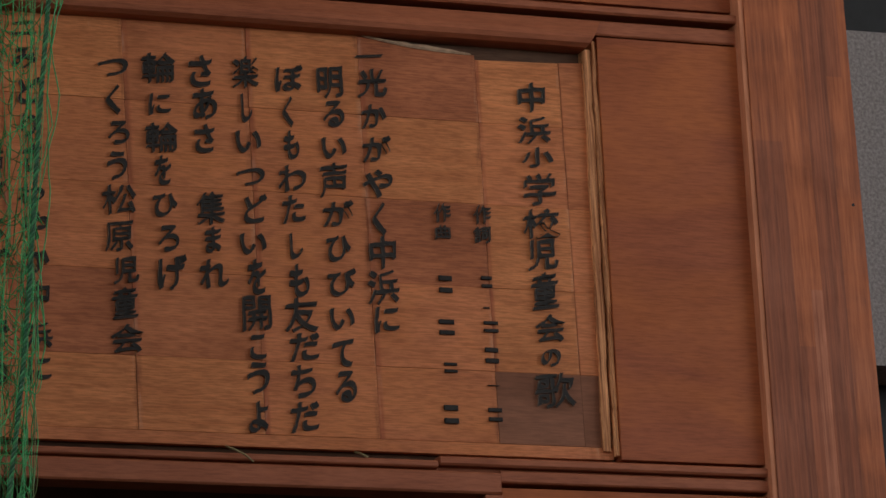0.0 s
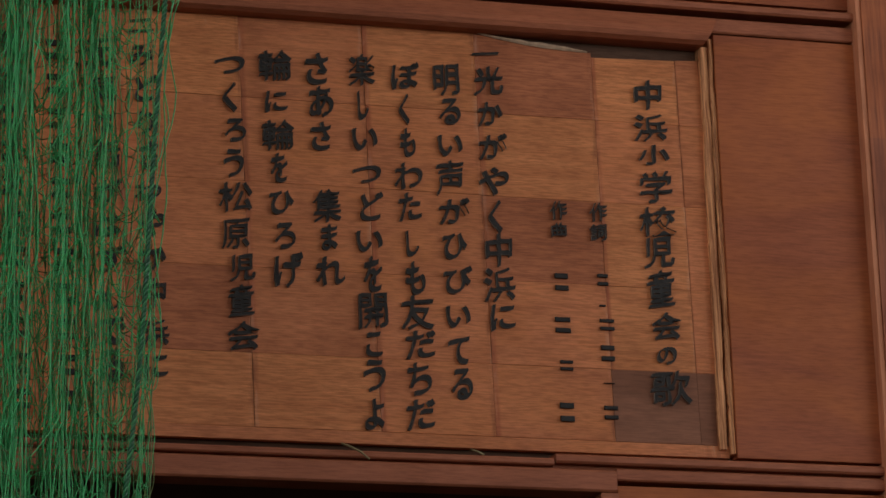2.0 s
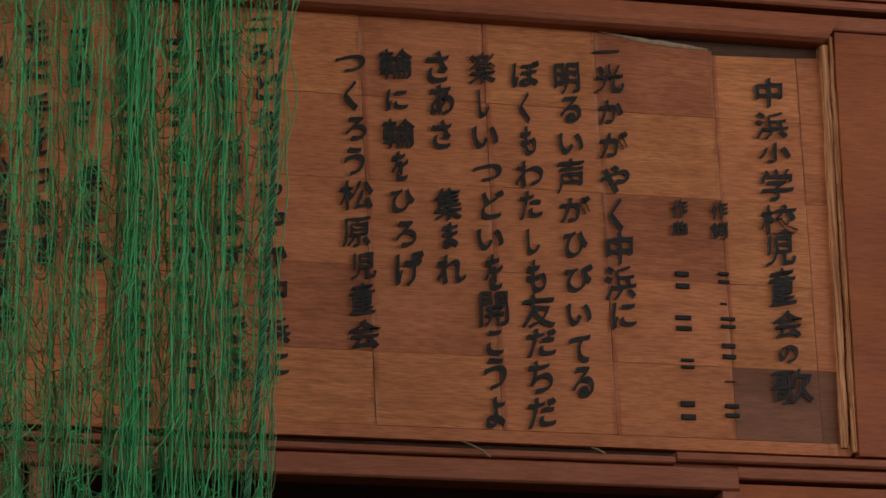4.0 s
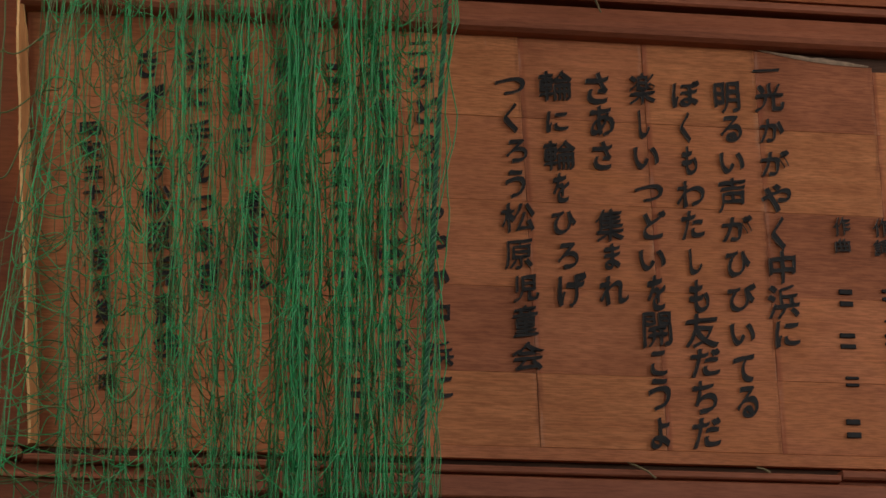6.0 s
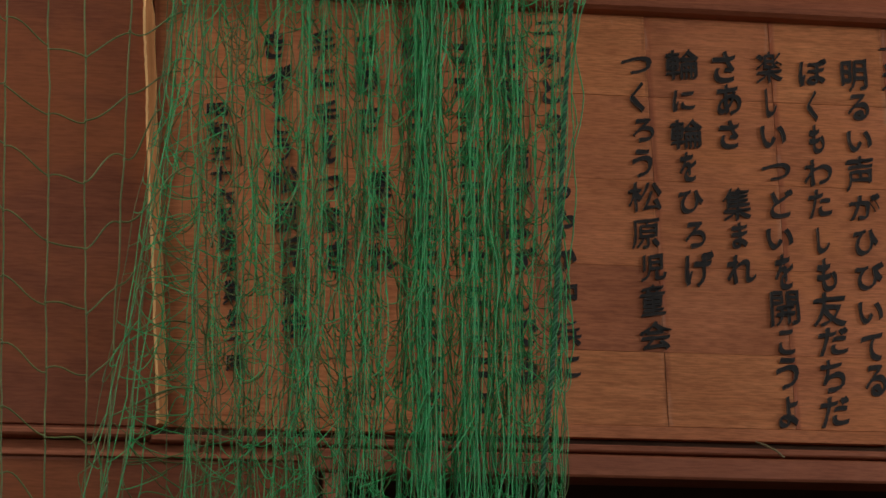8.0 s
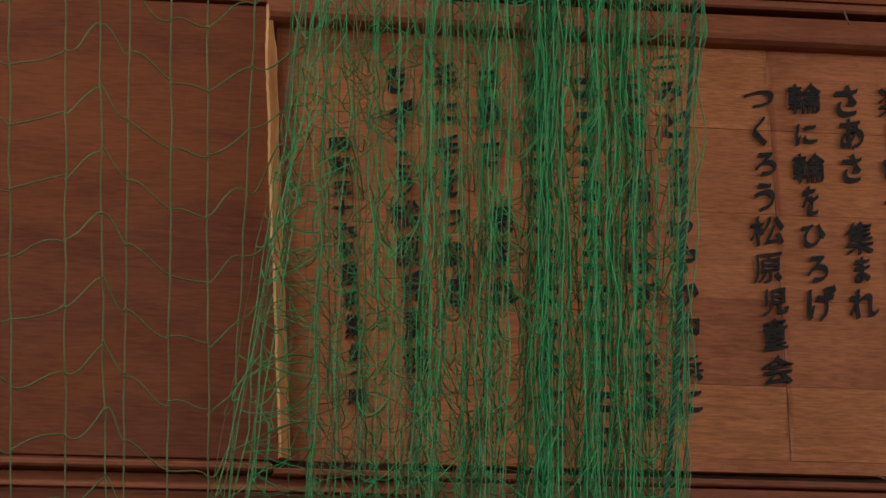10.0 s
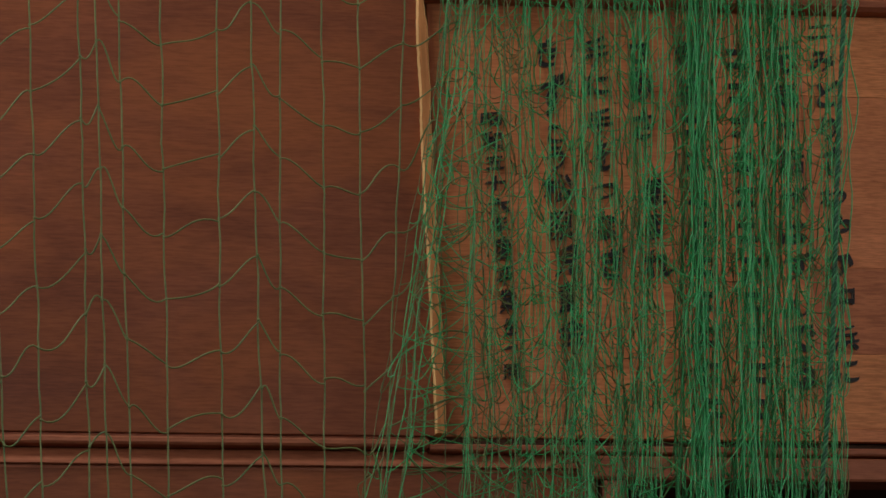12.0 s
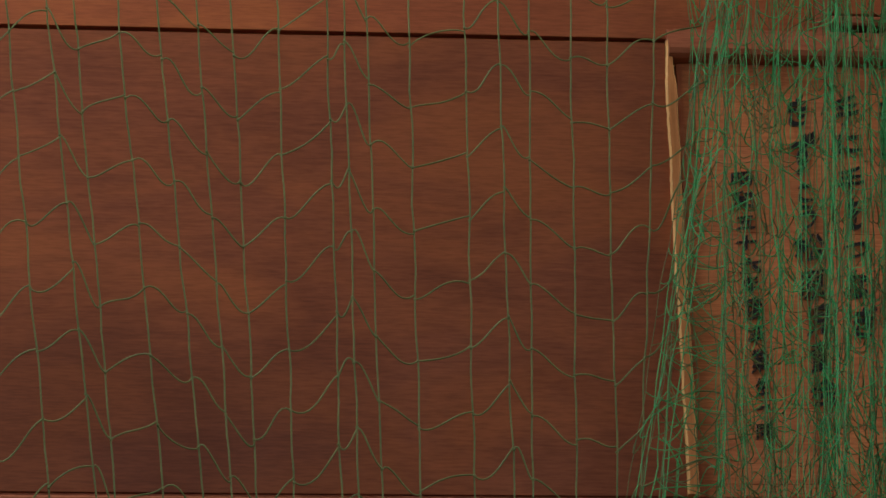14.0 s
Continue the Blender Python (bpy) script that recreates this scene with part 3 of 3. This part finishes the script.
write("きずこう松原児童会",
      [2.068, 2.074, 2.075, 2.075, 2.076, 2.077, 2.086, 2.084, 2.090],
      [4.556, 4.472, 4.392, 4.342, 4.281, 4.209, 4.138, 4.066, 3.995],
      [41, 54, 31, 37, 62, 53, 51, 40, 59],
      [60, 94, 39, 52, 62, 65, 67, 66, 62])
write("昭和五十六年度卒業生一同",
      [1.951, 1.951, 1.954, 1.954, 1.958, 1.957, 1.963, 1.963, 1.967, 1.970, 1.968, 1.969],
      [4.419, 4.374, 4.330, 4.290, 4.244, 4.206, 4.159, 4.107, 4.056, 4.005, 3.965, 3.918],
      [46, 45, 40, 43, 44, 37, 40, 33, 35, 30, 28, 34],
      [31, 41, 30, 32, 33, 37, 51, 43, 52, 39, 11, 34])
write("-----------", steps(2.444, 2.452, 11), steps(4.556, 3.852, 11), [46] * 11, [54] * 11)
write("希望---------", steps(2.345, 2.356, 11), [4.563, 4.487] + steps(4.415, 3.852, 9), [50, 48] + [44] * 9, [60, 66] + [52] * 9)

# ---- the net ----
NET_Y = -0.35
net = tagged(empty("ball_net", 1.6, NET_Y, 3.4), "green knotted ball net hanging bunched in front of the wall", "net")
TOP, LOW, MESH = 5.10, 3.25, 0.1216
CORDS = [  # place at 4.62 m, place at 3.69 m, height of one knot
    (0.528, 0.602, 4.317), (0.603, 0.683, 4.356), (0.652, 0.718, 4.276), (0.732, 0.802, 4.310), (0.803, 0.872, 4.269), (0.875, 0.923, 4.206),
    (0.938, 0.968, 4.153), (1.023, 1.032, 4.208), (1.114, 1.117, 4.274), (1.145, 1.148, 4.302), (1.187, 1.190, 4.227), (1.265, 1.258, 4.182),
    (1.369, 1.355, 4.213), (1.430, 1.427, 4.269), (1.489, 1.460, 4.211), (1.567, 1.539, 4.158), (1.634, 1.611, 4.147), (1.726, 1.655, 4.198),
]
CORDS = [(-0.31 + 0.09 * i + 0.02 * math.sin(5.1 * i), -0.21 + 0.09 * i, 4.27 + 0.06 * math.sin(2.3 * i)) for i in range(9)] + CORDS
rn = random.Random(11)


def cord_x(a, b, z, seed):
    u = (4.623 - z) / 0.936
    k = (z - 4.3) / MESH
    return a + (b - a) * u + 0.004 * noise.noise(Vector((seed * 3.7, k * 1.1, 0.0))) + 0.0016 * noise.noise(Vector((seed * 5.3, k * 2.9, 3.0)))


def cord_line(a, b, seed, y=NET_Y, swing=0.0):
    """From the ceiling down past the mouldings; the first point is the hanging point."""
    pts = [(cord_x(a, b, TOP, seed) + 0.3 * (a - b), NET_Y, 7.205)]
    for i in range(61):
        z = TOP + (LOW - TOP) * i / 60
        s = swing * noise.noise(Vector((seed * 2.9 + 40, z * 4.5, 1.0)))
        s += 0.15 * swing * noise.noise(Vector((seed * 4.1 + 7, z * 21.0, 2.0)))
        pts.append((cord_x(a, b, z, seed) + s, y + 0.01 * noise.noise(Vector((seed * 1.7, z * 3.0, 5.0))), z))
    return pts


def cross_cord(bm, p, q, slack, seed, radius, index):
    """A slack cord between two knots: leaves each along the upright, hangs between."""
    p, q = Vector(p), Vector(q)
    r = random.Random(seed)
    s0, s1 = r.uniform(-0.9, 1.0) * slack, r.uniform(-0.7, 1.0) * slack
    c0 = p + Vector(((q.x - p.x) * r.uniform(0.2, 0.5), r.uniform(-0.012, 0.012), -s0))
    c1 = q + Vector(((p.x - q.x) * r.uniform(0.2, 0.5), r.uniform(-0.012, 0.012), -s1))
    pts = []
    for i in range(11):
        u = i / 10
        pts.append((1 - u) ** 3 * p + 3 * u * (1 - u) ** 2 * c0 + 3 * u * u * (1 - u) * c1 + u ** 3 * q)
    tube(bm, pts, radius, 4, index, False)


# the spread part: upright cords, and the cross cords that run on to the neighbour
knots, outlying = bmesh.new(), bmesh.new()
for i, (a, b, knot) in enumerate(CORDS):
    bm = bmesh.new()
    tube(bm, cord_line(a, b, i), 0.0016, 6)
    under(part("cord", bm, CORD_FADED, net), net)
    k0 = int((LOW - knot) / MESH)
    for k in range(k0, k0 + 15):
        z = knot + k * MESH + rn.uniform(-0.006, 0.006)
        if not LOW < z < TOP:
            continue
        bmesh.ops.create_icosphere(knots, subdivisions=1, radius=0.0034, matrix=Matrix.Translation((cord_x(a, b, z, i), NET_Y, z)))
        if i + 1 < len(CORDS):
            a2, b2, knot2 = CORDS[i + 1]
            z2 = z - knot + knot2
            near = i >= 8 and 3.5 < z < 4.75
            bm = bmesh.new() if near else outlying
            cross_cord(bm, (cord_x(a, b, z, i), NET_Y, z), (cord_x(a2, b2, z2, i + 1), NET_Y, z2), 0.032, i * 31 + k, 0.0016, 0)
            if near:
                under(part("cross_cord", bm, CORD_FADED, net), net)
tagged(under(part("knotting", knots, CORD_FADED, net), net), kind="stuff")
tagged(under(part("outer_netting", outlying, CORD_FADED, net), net), kind="stuff")

# the bunched part: centre, spread and number of cords in each gathering
BUNCHES = [(1.818, 1.668, 0.014, 10), (1.845, 1.804, 0.022, 11), (1.906, 1.877, 0.022, 11), (1.959, 1.930, 0.022, 11), (2.012, 1.978, 0.024, 11), (2.061, 2.022, 0.022, 11),
           (2.104, 2.070, 0.020, 11), (2.155, 2.124, 0.014, 11), (2.182, 2.143, 0.016, 9), (2.252, 2.212, 0.014, 20), (2.279, 2.240, 0.012, 18), (2.308, 2.279, 0.014, 10),
           (2.358, 2.313, 0.010, 16), (2.392, 2.350, 0.010, 12), (2.426, 2.388, 0.010, 17), (2.468, 2.429, 0.014, 8), (2.512, 2.463, 0.012, 8), (2.540, 2.474, 0.010, 5)]
bunched = []
for top_x, low_x, spread, count in BUNCHES:
    for j in range(count):
        a = rn.gauss(top_x, spread) + 0.012
        bunched.append((a, low_x + (a - 0.012 - top_x) * 0.6 + rn.gauss(0, 0.034 if top_x < 1.82 else spread), NET_Y + rn.uniform(-0.05, 0.05), rn.uniform(0.006, 0.028)))
bunched.sort()
lines = [cord_line(a, b, i + 50, y, swing) for i, (a, b, y, swing) in enumerate(bunched)]


def on_cord(line, z):
    f = min(max((TOP - z) / (TOP - LOW) * 60, 0.0), 59.999)
    i = int(f) + 1
    return Vector(line[i]).lerp(Vector(line[i + 1]), f - i + 1)


# slack cords from the last spread cord into the gathering
a, b, knot = CORDS[-1]
for k in range(-8, 6):
    z = knot + k * MESH
    q = on_cord(lines[rn.randrange(0, 9)], z + rn.uniform(0.03, 0.09))
    bm = bmesh.new()
    cross_cord(bm, (cord_x(a, b, z, len(CORDS) - 1), NET_Y, z), q, 0.03, 900 + k, 0.0016, 0)
    under(part("cross_cord", bm, CORD_FADED, net), net)

# each gathered cord is a part; the tangle of slack cross cords between them stays joined
# a share of the tangle is olive, painted as strands lying in shade
tangle, shaded_tangle = bmesh.new(), bmesh.new()
for i, line in enumerate(lines):
    dense = 2.23 < bunched[i][0] < 2.47
    faded = rn.random() < (0.08 if dense else 0.3)
    bm = bmesh.new()
    tube(bm, line, rn.choice((0.0009, 0.0011, 0.0013) if dense else (0.0008, 0.0009, 0.0011)), 5)
    under(part("cord", bm, CORD_FADED if faded else CORD, net), net)
    z = LOW + rn.uniform(0.0, MESH)
    while z < TOP - 0.08:
        p = on_cord(line, z)
        other = min(max(i + rn.choice((-13, -10, -7, -5, -3, 3, 5, 7, 10, 13)), 0), len(lines) - 1)
        q = on_cord(lines[other], z + rn.choice((-1, 1)) * rn.uniform(0.01, 0.095))
        gap = (q - p).length
        spare = math.sqrt(max(0.0004, 0.135 ** 2 - gap * gap))
        if gap < 0.16 and other != i:
            side = rn.uniform(-0.4, 0.4) * spare
            back = rn.uniform(-0.02, 0.03)
            c0 = p.lerp(q, 0.15) + Vector((side, back, -spare * rn.uniform(0.2, 0.75)))
            c1 = q.lerp(p, 0.15) + Vector((side * rn.uniform(-1.0, 1.0), back, -spare * rn.uniform(-0.6, 0.7)))
            pts = [(1 - u) ** 3 * p + 3 * u * (1 - u) ** 2 * c0 + 3 * u * u * (1 - u) * c1 + u ** 3 * q for u in [k / 14 for k in range(15)]]
            tube(shaded_tangle if rn.random() < (0.25 if dense else 0.42) else tangle, pts, 0.0010, 5, 0, False)
        z += MESH * (rn.uniform(0.5, 0.95) if dense else rn.uniform(0.45, 0.8) if z < 4.12 else rn.uniform(0.75, 1.2))
tagged(under(part("netting", tangle, CORD, net), net), kind="stuff")
tagged(under(part("faded_netting", shaded_tangle, CORD_FADED, net), net), kind="stuff")

# loose cords beyond the rope
for j, (a, b, sw) in enumerate(((2.577, 2.498, 0.03), (2.583, 2.491, 0.045), (2.568, 2.486, 0.05))):
    bm = bmesh.new()
    tube(bm, cord_line(a, b, j + 400, NET_Y, sw), 0.00135, 5)
    under(part("cord", bm, CORD, net), net)

# the laid edge rope: three strands turned round each other, one coloured lighter as highlight
for strand in range(3):
    bm = bmesh.new()
    pts = []
    for i in range(741):
        z = TOP + (LOW - TOP) * i / 740
        u = (4.584 - z) / 0.970
        x = 2.547 - 0.0860 * u - 0.0233 * u * u + 0.003 * math.sin(7 * z)
        turn = z / 0.032 * 2 * math.pi + strand * 2 * math.pi / 3
        pts.append((x + 0.0029 * math.cos(turn), NET_Y - 0.058 + 0.0029 * math.sin(turn), z))
    tube(bm, pts, 0.0023, 6)
    under(part("rope_strand", bm, ROPE if strand else ROPE_LIT, net, "dark green laid edge rope"), net)

# ---- dry bits caught on the mouldings ----
def straw(points, radius, label):
    bm = bmesh.new()
    tube(bm, points, radius, 5)
    return tagged(new("straw", mesh_of(bm, "straw", STRAW)), label, "straw", group="dry straws on the wall")


straw([(2.985, -0.026, 3.783), (3.000, -0.034, 3.775), (3.020, -0.04, 3.763), (3.034, -0.045, 3.748)], 0.0022, "dry pale stalk caught in the lower groove")
straw([(3.252, -0.022, 3.782), (3.262, -0.032, 3.776), (3.274, -0.036, 3.768)], 0.0022, "short dry stalk caught in the lower groove")
straw([(2.976, -0.030, 4.735), (2.980, -0.036, 4.715), (2.986, -0.034, 4.702)], 0.002, "dry stalk hanging from the upper bead")
straw([(2.236, -0.032, 4.706), (2.252, -0.036, 4.716), (2.268, -0.036, 4.730)], 0.0025, "dry stalk stuck behind the upper bead")
straw([(2.287, -0.004, 4.555), (2.289, -0.006, 4.48), (2.291, -0.005, 4.405)], 0.0018, "thin dry stalk stuck upright on the board")
